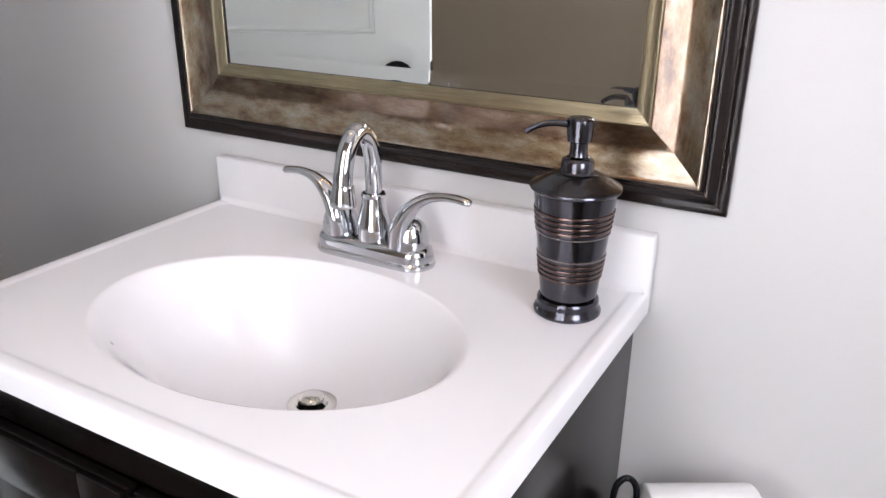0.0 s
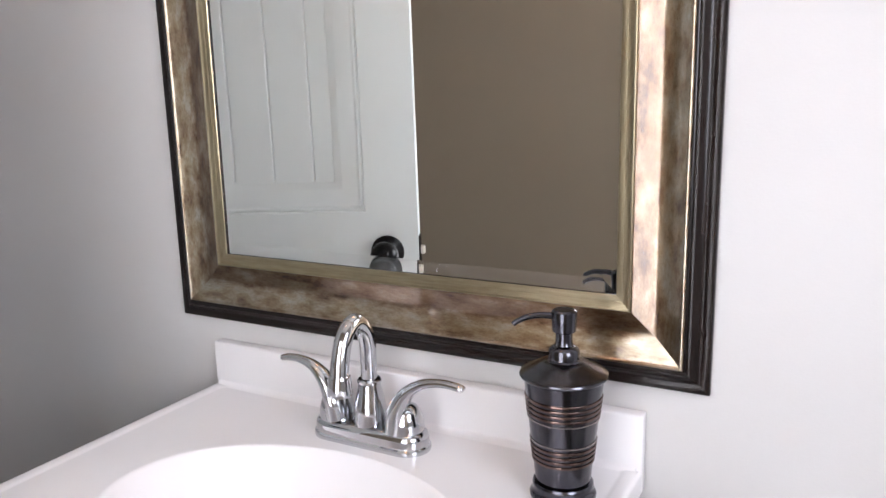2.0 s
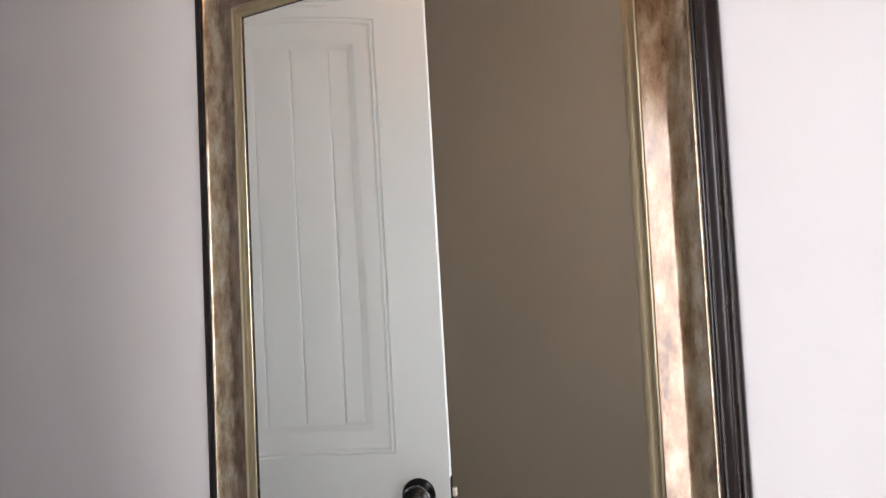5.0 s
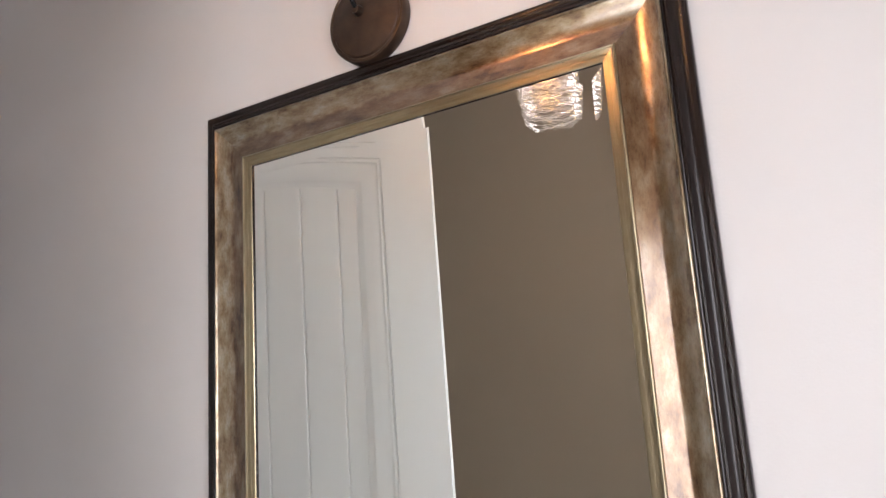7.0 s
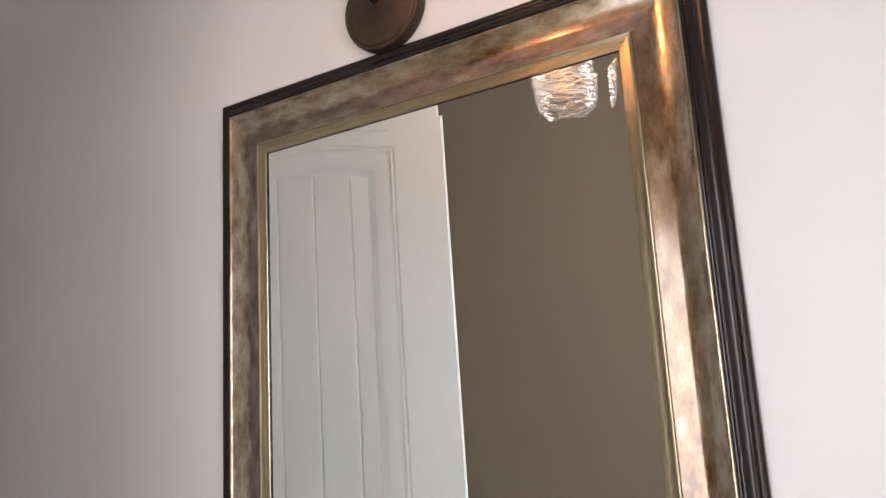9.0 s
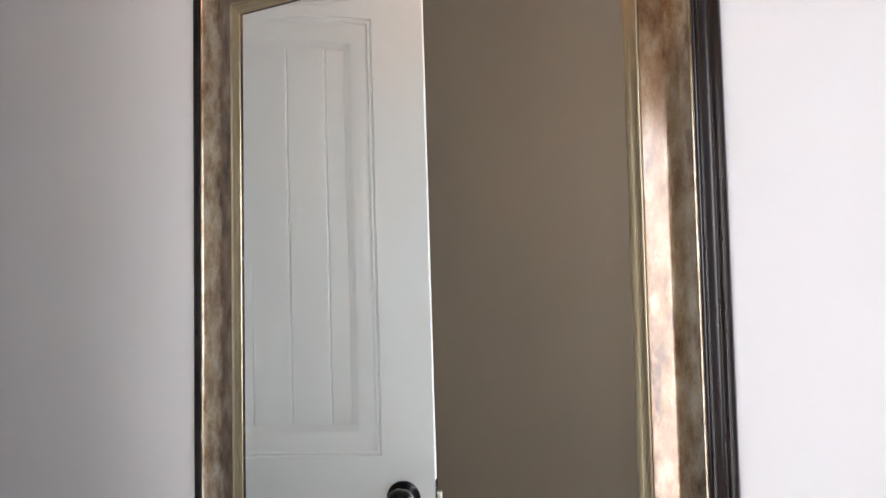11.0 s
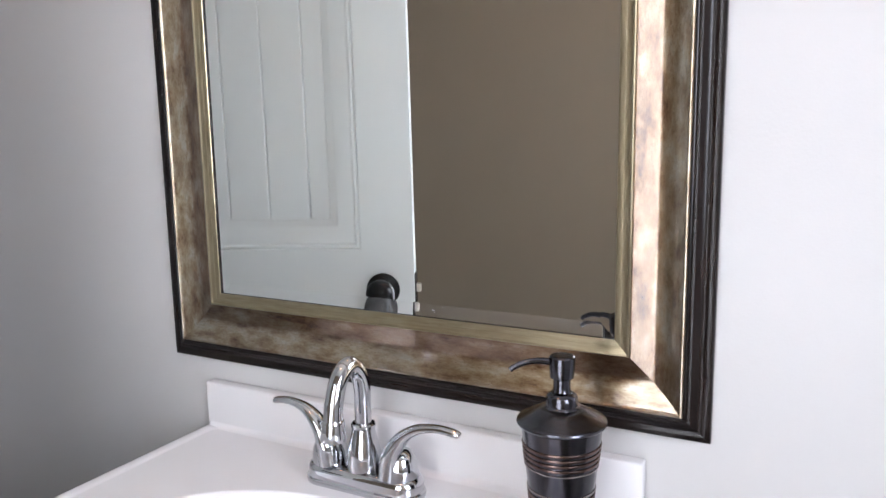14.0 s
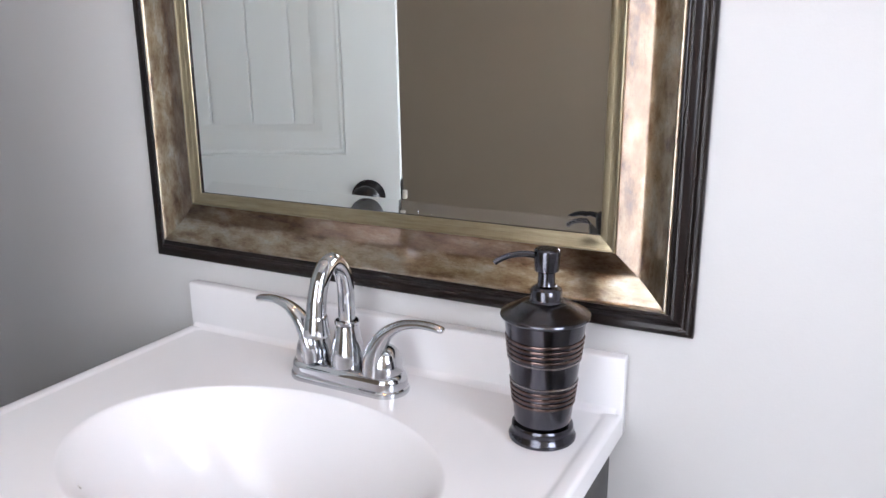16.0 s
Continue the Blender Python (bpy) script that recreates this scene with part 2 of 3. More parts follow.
# the rear wall has a window opening; its shade is in the paint
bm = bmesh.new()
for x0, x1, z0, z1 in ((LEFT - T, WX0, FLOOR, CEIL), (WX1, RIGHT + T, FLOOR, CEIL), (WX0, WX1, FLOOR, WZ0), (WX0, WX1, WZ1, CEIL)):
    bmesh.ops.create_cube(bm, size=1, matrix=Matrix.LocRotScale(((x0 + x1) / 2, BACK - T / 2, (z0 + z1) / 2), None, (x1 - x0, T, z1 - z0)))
tagged(part("wall_south", bm, M_WALL_SHADED, None, "", False), "painted wall with a window opening, its shade put into the brown colour", "wall", "", "structure")
wall("floor", LEFT - T, RIGHT + T, BACK - T, T, FLOOR - 0.1, FLOOR, M_FLOOR, "plain dark grey floor of the small bathroom", "floor")
wall("ceiling", LEFT - T, RIGHT + T, BACK - T, T, CEIL, CEIL + 0.1, M_CEIL, "flat white painted ceiling", "ceiling")

window = thing("window_1", pose((WX0 + WX1) / 2, BACK, 0), "white framed window letting in daylight", "window", "", "structure")
hw = (WX1 - WX0) / 2
for x0, x1, z0, z1 in ((-hw, hw, WZ0, WZ0 + 0.045), (-hw, hw, WZ1 - 0.045, WZ1), (-hw, -hw + 0.045, WZ0 + 0.045, WZ1 - 0.045), (hw - 0.045, hw, WZ0 + 0.045, WZ1 - 0.045)):
    part("window_frame", box(x0, x1, -0.05, -0.02, z0, z1, 0.003), M_TRIM, window)


# unseen blind, added so the window reflects in the basin as bright strips
blind = thing("added_blind", pose((WX0 + WX1) / 2, BACK - 0.004, 0), "unseen pale translucent blind added to shape the window's reflection", "blind")
part("fabric", box(-0.255, 0.245, 0.0, 0.0008, WZ0 + 0.10, WZ1 - 0.03), M_BLIND, blind)
part("hem_bar", box(-0.255, 0.245, -0.004, 0.006, WZ0 + 0.085, WZ0 + 0.10, 0.002), M_TRIM, blind)
part("roller", lathe([(0.0, -0.26), (0.018, -0.26), (0.018, 0.26), (0.0, 0.26)], 24), M_TRIM, blind, m=pose(0, 0.002, WZ1 - 0.02, 0, 90, 0))
window = thing("window_2", pose(RIGHT, (EY0 + EY1) / 2, 0), "white framed side window letting in daylight", "window", "", "structure")
hw = (EY1 - EY0) / 2
for y0, y1, z0, z1 in ((-hw, hw, EZ0, EZ0 + 0.04), (-hw, hw, EZ1 - 0.04, EZ1), (-hw, -hw + 0.04, EZ0 + 0.04, EZ1 - 0.04), (hw - 0.04, hw, EZ0 + 0.04, EZ1 - 0.04)):
    part("window_frame", box(0.02, 0.05, y0, y1, z0, z1, 0.003), M_TRIM, window)


# ---- vanity top with its basin ----
CT, CW, CF, CE = 0.889, 0.3175, -0.470, 0.029     # top height, half width, front edge, edge thickness
BX, BY, BA, BB, BD = 0.005, -0.272, 0.2115, 0.1488, 0.134
DX, DY = 0.003, -0.218                               # the drain


def counter_mesh():
    bm = bmesh.new()
    n = 96
    ang = [2 * math.pi * k / n for k in range(n)]

    def outer(a, inset):
        """The point of the slab's outline, drawn in by `inset`, in the direction a from the basin."""
        c, s = math.cos(a), math.sin(a)
        x0, x1, y0, y1 = -CW + inset - BX, CW - inset - BX, CF + inset - BY, -0.019 - BY
        k = min([q for q in ((x1 if c > 0 else x0) / c if abs(c) > 1e-9 else 9, (y1 if s > 0 else y0) / s if abs(s) > 1e-9 else 9)])
        return BX + k * c, BY + k * s

    corner = [math.atan2(y - BY, x - BX) % (2 * math.pi) for x in (-CW, CW) for y in (CF, -0.019)]
    ang = sorted(ang + corner)
    rings = []
    # bowl, from the drain outwards, then a soft rim, the flat deck, the raised drip edge and the slab's side
    for f in [*np.linspace(0.10, 0.88, 26), *np.linspace(0.89, 1.0, 14), 1.004, 1.012]:
        depth = BD * max(0.0, 1 - f**3.4) ** 1.6
        lean = max(0.0, 1 - f)
        rings.append([(BX + (DX - BX) * lean + BA * f * math.cos(a), BY + (DY - BY) * lean + BB * f * math.sin(a), CT - depth) for a in ang])
    for inset, dz in ((0.0215, 0.0), (0.021, 0.0), (0.0185, 0.0003), (0.0165, 0.0012), (0.0135, 0.0018), (0.0055, 0.0018), (0.0035, 0.0013), (0.0018, 0.0003), (0.0006, -0.0012), (0.0, -0.004), (0.0, -CE + 0.003), (0.003, -CE)):
        ring = []
        for a in ang:
            x, y = outer(a, inset)
            ring.append((x, y, CT + (0.0 if dz > 0 and y > -0.0192 and abs(x) < CW - 0.0215 else dz)))
        rings.append(ring)
    rings.append([(BX + (BA + 0.02) * math.cos(a), BY + (BB + 0.02) * math.sin(a) * 0.95, CT - CE) for a in ang])
    vs = [[bm.verts.new(p) for p in ring] for ring in rings]
    m = len(ang)
    for a, c in zip(vs, vs[1:]):
        for k in range(m):
            bm.faces.new((a[k], a[(k + 1) % m], c[(k + 1) % m], c[k]))
    return bm


sink_counter = thing("sink_counter", pose(0, 0, 0), "glossy white cultured marble vanity counter with integral oval basin", "sink")
part("basin_deck", counter_mesh(), M_MARBLE, sink_counter)
bm = box(-CW, CW, -0.020, -0.001, CT - CE, 0.955, 0.003, 3)
part("backsplash", bm, M_MARBLE, sink_counter)
# cove between deck and backsplash
bm = bmesh.new()
arc = [(-0.0195 - 0.010 * (1 - math.sin(q)), CT + 0.010 * (1 - math.cos(q)) - 0.0002) for q in np.linspace(0, math.pi / 2, 7)]
arc = [(-0.0195, CT - 0.002)] + [(-0.0295, CT - 0.002)] + arc
ends = [[bm.verts.new((x, y, z)) for y, z in arc] for x in (-CW + 0.006, CW - 0.006)]
for k in range(len(arc)):
    j = (k + 1) % len(arc)
    bm.faces.new((ends[0][k], ends[0][j], ends[1][j], ends[1][k]))
bm.faces.new(ends[0]), bm.faces.new(ends[1])
part("cove", bm, M_MARBLE, sink_counter)
# small mark moulded into the bowl's wall
bm = box(-0.009, 0.009, -0.0009, 0.0009, -0.0009, 0.0009, 0.0006)
part("maker_mark", bm, M_MARK, sink_counter, "small grey mark moulded on the bowl", m=pose(-0.1250, -0.3700, CT - 0.0162, 0, 4, -6))

drain = thing("sink_drain", pose(DX, DY, CT - BD + 0.0012), "polished metal pop-up drain in the basin", "drain")
part("flange", lathe([(0.0155, -0.014), (0.0165, 0.0), (0.019, 0.0020), (0.0265, 0.0020), (0.0280, 0.0012), (0.0284, -0.001), (0.0284, -0.010)]), M_STEEL, drain)
# flat near-black disc: the shade down the drain put into its colour
part("drain_shade_disc", lathe([(0.0, -0.013), (0.0158, -0.0125)]), M_DRAIN_SHADE, drain, "near-black disc standing for the shade round the stopper")
part("stopper", lathe([(0.006, -0.012), (0.006, 0.003), (0.0125, 0.004), (0.0142, 0.0065), (0.0142, 0.0095), (0.012, 0.0115), (0.006, 0.0128), (0.0, 0.0130)]), M_STEEL, drain, "rounded metal stopper, raised open")

# ---- vanity cabinet ----
cabinet = thing("vanity_cabinet", pose(0, 0, 0), "dark espresso stained wooden vanity cabinet with closed doors", "cabinet")
CX, CY = 0.302, -0.445
CB = CT - CE
part("side_panel", box(-CX, -CX + 0.018, CY, -0.002, FLOOR + 0.002, CB - 0.001, 0.001), M_ESP, cabinet)
part("side_panel", box(CX - 0.018, CX, CY, -0.002, FLOOR + 0.002, CB - 0.001, 0.001), M_ESP, cabinet)
part("back_panel", box(-CX + 0.018, CX - 0.018, -0.008, -0.003, FLOOR + 0.1, CB - 0.2), M_ESP, cabinet)
part("bottom_panel", box(-CX + 0.018, CX - 0.018, CY + 0.02, -0.008, FLOOR + 0.10, FLOOR + 0.118), M_ESP, cabinet)
part("kick_board", box(-CX + 0.018, CX - 0.018, CY + 0.05, CY + 0.065, FLOOR + 0.002, FLOOR + 0.10), M_ESP, cabinet)
part("face_frame", box(-CX + 0.018, CX - 0.018, CY, CY + 0.018, CB - 0.06, CB - 0.001, 0.001), M_ESP, cabinet)
for sx in (-1, 1):
    door = part("cabinet_door", box(-0.143, 0.143, -0.006, 0.006, -0.32, 0.32, 0.002), M_ESP, cabinet, m=pose(sx * 0.147, CY - 0.009, 0.45 + FLOOR / 2))
    for x0, x1, z0, z1 in ((-0.143, -0.085, -0.32, 0.32), (0.085, 0.143, -0.32, 0.32), (-0.084, 0.084, 0.262, 0.32), (-0.084, 0.084, -0.32, -0.262)):
        part("door_rail", box(x0, x1, -0.014, -0.0065, z0, z1, 0.002), M_ESP, door)
    part("pull", lathe([(0.005, 0), (0.005, 0.012), (0.014, 0.018), (0.015, 0.024), (0.0, 0.028)], 24), M_ORB, door, "small dark bronze knob", m=pose(-sx * 0.115, -0.014, 0.20, 90))


# ---- faucet ----
FX, FY = -0.0015, -0.079
faucet = thing("faucet", pose(FX, FY, CT), "polished chrome two-handle centerset bathroom faucet with gooseneck spout", "faucet")


def stadium(half, r, rows, n=16):
    """Stacks of a rounded bar's outline: rows of (inset, height)."""
    bm = bmesh.new()
    rings = []
    for inset, z in rows:
        q = r - inset
        ring = [(half + q * math.cos(a), q * math.sin(a), z) for a in np.linspace(-math.pi / 2, math.pi / 2, n)]
        ring += [(-half + q * math.cos(a), q * math.sin(a), z) for a in np.linspace(math.pi / 2, 3 * math.pi / 2, n)]
        rings.append([bm.verts.new(p) for p in ring])
    for a, c in zip(rings, rings[1:]):
        for k in range(len(a)):
            bm.faces.new((a[k], a[(k + 1) % len(a)], c[(k + 1) % len(a)], c[k]))
    bm.faces.new(rings[0]), bm.faces.new(rings[-1])
    return bm


part("base_plate", stadium(0.0530, 0.0275, [(0, 0.0), (-0.0005, 0.003), (0.0002, 0.006), (0.002, 0.0075), (0.0022, 0.016), (0.0035, 0.0205), (0.006, 0.023), (0.010, 0.0242)]), M_CHROME, faucet)
part("spout_base", lathe([(0.0215, 0.022), (0.0218, 0.028), (0.0212, 0.036), (0.0195, 0.046), (0.0170, 0.057), (0.0145, 0.068), (0.0135, 0.074), (0.0150, 0.0755), (0.0150, 0.0785), (0.0135, 0.080), (0.0108, 0.080)]), M_CHROME, faucet)
line = [(0, 0, 0.076, 0.0102), (0, 0, 0.100, 0.0102), (0, -0.0005, 0.122, 0.0102), (0, -0.007, 0.143, 0.0102), (0, -0.022, 0.1575, 0.0103), (0, -0.038, 0.1540, 0.0104),
        (0, -0.050, 0.139, 0.0105), (0, -0.0562, 0.121, 0.0108), (0, -0.0585, 0.108, 0.0112), (0, -0.0590, 0.101, 0.0116)]
spout = part("spout", tube(smooth_line(line, 6), 28), M_CHROME, faucet)
part("aerator", tube([(0, -0.0588, 0.1045, 0.0117), (0, -0.0589, 0.1035, 0.0126), (0, -0.0592, 0.100, 0.0130), (0, -0.0600, 0.083, 0.0150), (0, -0.0601, 0.0802, 0.0146), (0, -0.0601, 0.0795, 0.011)], 28), M_CHROME, spout)
for sx in (-1, 1):
    handle = part("handle", lathe([(0.0225, 0.022), (0.0228, 0.026), (0.0222, 0.034), (0.0206, 0.042), (0.0182, 0.0480), (0.0150, 0.0525), (0.0098, 0.0555), (0.0, 0.0565)], 40), M_CHROME, faucet, m=pose(sx * 0.0500, 0, 0))
    k = 0.93 if sx < 0 else 1.04
    lev = [(sx * -0.0075, -0.0085, 0.026, 0.0190), (sx * -0.0040, -0.0100, 0.050, 0.0172), (sx * 0.0080, -0.0105, 0.0725, 0.0128), (sx * 0.028, -0.0105, 0.088, 0.0088),
           (sx * 0.050, -0.010, 0.0935, 0.0068), (sx * 0.068, -0.010, 0.0935, 0.0064), (sx * 0.079, -0.010, 0.0915, 0.0058), (sx * 0.0815, -0.010, 0.0905, 0.0035)]
    lev = [(x * k if abs(x) > 0.02 else x, y, z, r) for x, y, z, r in lev]
    part("lever", tube(smooth_line(lev, 6), 20, flat=0.70, side=(0, 1, 0)), M_CHROME, handle)
    if sx > 0:
        part("set_screw", lathe([(0.0, 0.0010), (0.0016, 0.0008), (0.0019, 0.0)], 16), M_BLACK, handle, "small dark set screw", m=pose(0.0172, -0.0125, 0.0445, 68, 0, 52))


# ---- soap dispenser ----
dispenser = thing("soap_dispenser", pose(0.2550, -0.101, CT), "oil-rubbed bronze soap pump bottle with copper bands on the counter", "soap dispenser")
body = [(0.0, 0.0195), (0.0280, 0.0195), (0.0289, 0.0205)]
for z in np.linspace(0.022, 0.1335, 40):
    body.append((0.0290 + (z - 0.0205) / 0.112 * 0.0122, z))
part("foot", lathe([(0.0, 0.0), (0.0335, 0.0), (0.0347, 0.0012), (0.0350, 0.0035), (0.0338, 0.0060), (0.0322, 0.0085), (0.0316, 0.0115), (0.0320, 0.0140), (0.0318, 0.0160), (0.0305, 0.0178), (0.0268, 0.0186), (0.0262, 0.0190), (0.0262, 0.0200)]), M_ORB, dispenser)
part("bottle", lathe(body), M_ORB, dispenser)


def radius_at(z):
    return 0.0290 + (z - 0.0205) / 0.112 * 0.0122


def ring(z, w=0.0021, lift=0.0014):
    r = radius_at(z)
    return lathe([(r - 0.0006, z - w), (r + lift * 0.75, z - w * 0.55), (r + lift, z), (r + lift * 0.75, z + w * 0.55), (r - 0.0006, z + w)])


for z in (0.1125, 0.1070, 0.1015, 0.0960, 0.0605, 0.0550, 0.0495, 0.0440):
    part("copper_band", ring(z), M_COPPER, dispenser, "brown copper ridge")
for z in (0.0905, 0.0660):
    bm = bmesh.new()
    for k in range(88):
        a = 2 * math.pi * k / 88
        bmesh.ops.create_icosphere(bm, subdivisions=1, radius=0.00125, matrix=Matrix.Translation(((radius_at(z) + 0.0002) * math.cos(a), (radius_at(z) + 0.0002) * math.sin(a), z)))
    part("beaded_line", bm, M_BEADS, dispenser, "row of tiny raised beads")
part("lid", lathe([(0.0405, 0.1310), (0.0430, 0.1316), (0.0448, 0.1330), (0.0455, 0.1346), (0.0449, 0.1362), (0.0428, 0.1376), (0.039, 0.1392), (0.032, 0.1430), (0.024, 0.1474), (0.019, 0.1495), (0.0, 0.1495)]), M_ORB, dispenser, "sloping round bronze lid")
part("collar", lathe([(0.0182, 0.1485), (0.0174, 0.1505), (0.0160, 0.1515), (0.0160, 0.1600), (0.0148, 0.1622), (0.0120, 0.1640), (0.0098, 0.1655), (0.0, 0.1655)]), M_ORB, dispenser)
part("neck", lathe([(0.0098, 0.165), (0.0088, 0.168), (0.0086, 0.174), (0.0086, 0.182)], 40), M_ORB, dispenser)
part("pump_head", lathe([(0.0, 0.1795), (0.0112, 0.1795), (0.0120, 0.1803), (0.0124, 0.185), (0.0132, 0.198), (0.0128, 0.2008), (0.0108, 0.2025), (0.0, 0.2033)]), M_ORB, dispenser)
noz = [(-0.0085, -0.0040, 0.1955, 0.0036), (-0.0210, -0.0098, 0.1968, 0.0033), (-0.0330, -0.0155, 0.1950, 0.0030), (-0.0435, -0.0205, 0.1900, 0.0028), (-0.0465, -0.0220, 0.1872, 0.0027)]
part("nozzle", tube(smooth_line(noz, 6), 16), M_ORB, dispenser)


# ---- framed mirror ----
MW, MZ0, MZ1 = 0.3840, 0.9862, 1.907
MC = (MZ0 + MZ1) / 2
mirror = thing("framed_mirror", pose(0, 0, 0), "large wall mirror in champagne gold frame with dark bronze edge", "mirror")


def moulding(profile, half):
    """A rail with mitred ends: x along it, z inwards, -y out of the wall."""
    bm = bmesh.new()
    ends = [[bm.verts.new((s * (half - u), -h, u)) for u, h in profile] for s in (-1, 1)]
    n = 24
    rows = [ends[0]]
    for i in range(1, n):
        f = i / n
        rows.append([bm.verts.new(((half - u) * (2 * f - 1), -h, u)) for u, h in profile])
    rows.append(ends[1])
    for a, c in zip(rows, rows[1:]):
        for k in range(len(profile) - 1):
            bm.faces.new((a[k], a[k + 1], c[k + 1], c[k]))
    return bm


DARK = [(0.0, 0.0005), (0.0, 0.0080), (0.0015, 0.0098), (0.0045, 0.0106), (0.0080, 0.0104), (0.0092, 0.0096), (0.0110, 0.0094), (0.0140, 0.0108), (0.0170, 0.0134), (0.0185, 0.0150),
        (0.0200, 0.0164), (0.0222, 0.0166), (0.0236, 0.0156), (0.0245, 0.0152), (0.0262, 0.0160), (0.0268, 0.0170)]
BEAD = [(0.0268, 0.0174), (0.0270, 0.0190), (0.0280, 0.0200), (0.0294, 0.0202), (0.0306, 0.0194), (0.0312, 0.0182)]
# a shallow hollow between the bead and the rounded lip beside the slip
SCOOP = [(u, 0.0104 + 0.0080 * ((0.0600 - u) / 0.0288) ** 1.7) for u in np.linspace(0.0312, 0.0600, 16)]
SCOOP += [(u, 0.0104 + 0.0038 * ((u - 0.0600) / 0.0225) ** 1.2) for u in np.linspace(0.0615, 0.0825, 12)] + [(0.0834, 0.0144), (0.0842, 0.0139)]
SLIP = [(0.0842, 0.0138), (0.0845, 0.0165), (0.0856, 0.0174), (0.0868, 0.0170), (0.0874, 0.0158), (0.0882, 0.0155), (0.0940, 0.0151), (0.0943, 0.0145), (0.0990, 0.0143), (0.1008, 0.0139), (0.1015, 0.0130)]
REBATE = [(0.1015, 0.0130), (0.1015, 0.0080)]
for side, half, m in (("bottom", MW, pose(0, 0, MZ0)), ("top", MW, pose(0, 0, MZ1, 0, 180, 0)),
                      ("left", MC - MZ0, pose(-MW, 0, MC, 0, 90, 0)), ("right", MC - MZ0, pose(MW, 0, MC, 0, -90, 0))):
    rail = part("frame_rail", moulding(SCOOP, half), M_LEAF, mirror, "mottled champagne gold scooped moulding", m=m)
    part("bead", moulding(BEAD, half), M_LEAF, rail)
    part("dark_edge", moulding(DARK, half), M_DARK, rail, "dark bronze stepped outer edge")
    part("inner_slip", moulding(SLIP, half), M_SLIP, rail, "pale gold inner slip")
    part("slip_rebate", moulding(REBATE, half), M_DARK, rail, "dark inner lip against the glass")

# the glass: a flat field and a bevelled border
GX, GZ = MW - 0.1012, MC - MZ0 - 0.1012
BW, RISE = 0.0172, 0.00068
bm = bmesh.new()
outer_v = [bm.verts.new((sx * GX, -0.0096 - RISE, MC + sz * GZ)) for sx, sz in ((-1, -1), (1, -1), (1, 1), (-1, 1))]
inner_v = [bm.verts.new((sx * (GX - BW), -0.0096, MC + sz * (GZ - BW))) for sx, sz in ((-1, -1), (1, -1), (1, 1), (-1, 1))]
bm.faces.new(inner_v)
for k in range(4):
    bm.faces.new((outer_v[k], outer_v[(k + 1) % 4], inner_v[(k + 1) % 4], inner_v[k]))
part("mirror_glass", bm, M_MIRROR, mirror, "silvered glass with a bevelled border", False)
# the lower bevel's own front surface, which falls away towards the frame
bm = bmesh.new()
bm.faces.new([bm.verts.new(q) for q in ((-GX, -0.0104, MC - GZ), (GX, -0.0104, MC - GZ), (GX - BW, -0.0122, MC - GZ + BW), (-GX + BW, -0.0122, MC - GZ + BW))])
part("bevel", bm, M_BEVEL, mirror, "clear bevelled glass edge", False)
part("backing_board", box(-GX - 0.05, GX + 0.05, -0.0075, -0.0015, MC - GZ - 0.05, MC + GZ + 0.05), M_DARK, mirror)


# ---- wall sconce ----
SX, SZ = -0.050, 1.971
sconce = thing("wall_sconce", pose(SX, 0, SZ), "bronze wall sconce with curved arm and woven wire shade, lit", "wall lamp")
part("backplate", lathe([(0.064, 0.001), (0.0655, 0.004), (0.0655, 0.017), (0.0640, 0.0205), (0.0610, 0.0215), (0.0598, 0.0205), (0.0585, 0.0205), (0.0570, 0.0228), (0.040, 0.0275), (0.016, 0.0335), (0.0, 0.0345)]), M_SCONCE, sconce, m=pose(0, 0, 0, 90))
part("arm_collar", lathe([(0.0085, 0.028), (0.0080, 0.036), (0.006, 0.044), (0.0, 0.045)], 24), M_SCONCE, sconce, m=pose(0, 0, 0.004, 90))
SHX, SHY, SHZ = 0.066, -0.375, 1.985           # the shade's axis and middle height
arm = [(0, -0.040, 0.005, 0.0036), (0, -0.054, 0.020, 0.0036), (-0.004, -0.064, 0.055, 0.0036), (-0.004, -0.072, 0.110, 0.0036), (0.012, -0.110, 0.185, 0.0036), (0.050, -0.215, 0.240, 0.0036),
       (SHX - SX - 0.015, SHY + 0.045, 0.225, 0.0036), (SHX - SX, SHY, 0.175, 0.0036), (SHX - SX, SHY, 0.13, 0.0036)]
part("arm", tube(smooth_line(arm, 8), 12), M_BLACK, sconce, "slim curved black arm")
part("socket", lathe([(0.0, 0.05), (0.016, 0.05), (0.018, 0.045), (0.018, 0.008), (0.014, 0.0), (0.0, 0.0)], 24), M_SCONCE, sconce, m=pose(SHX - SX, SHY, 0.085))
part("bulb", lathe([(0.0, -0.052), (0.012, -0.050), (0.022, -0.041), (0.027, -0.028), (0.0265, -0.015), (0.020, 0.0), (0.013, 0.014), (0.012, 0.022)], 32), M_BULB, sconce, "glowing warm bulb", m=pose(SHX - SX, SHY, 0.065))
rnd = random.Random(4)
bm = bmesh.new()
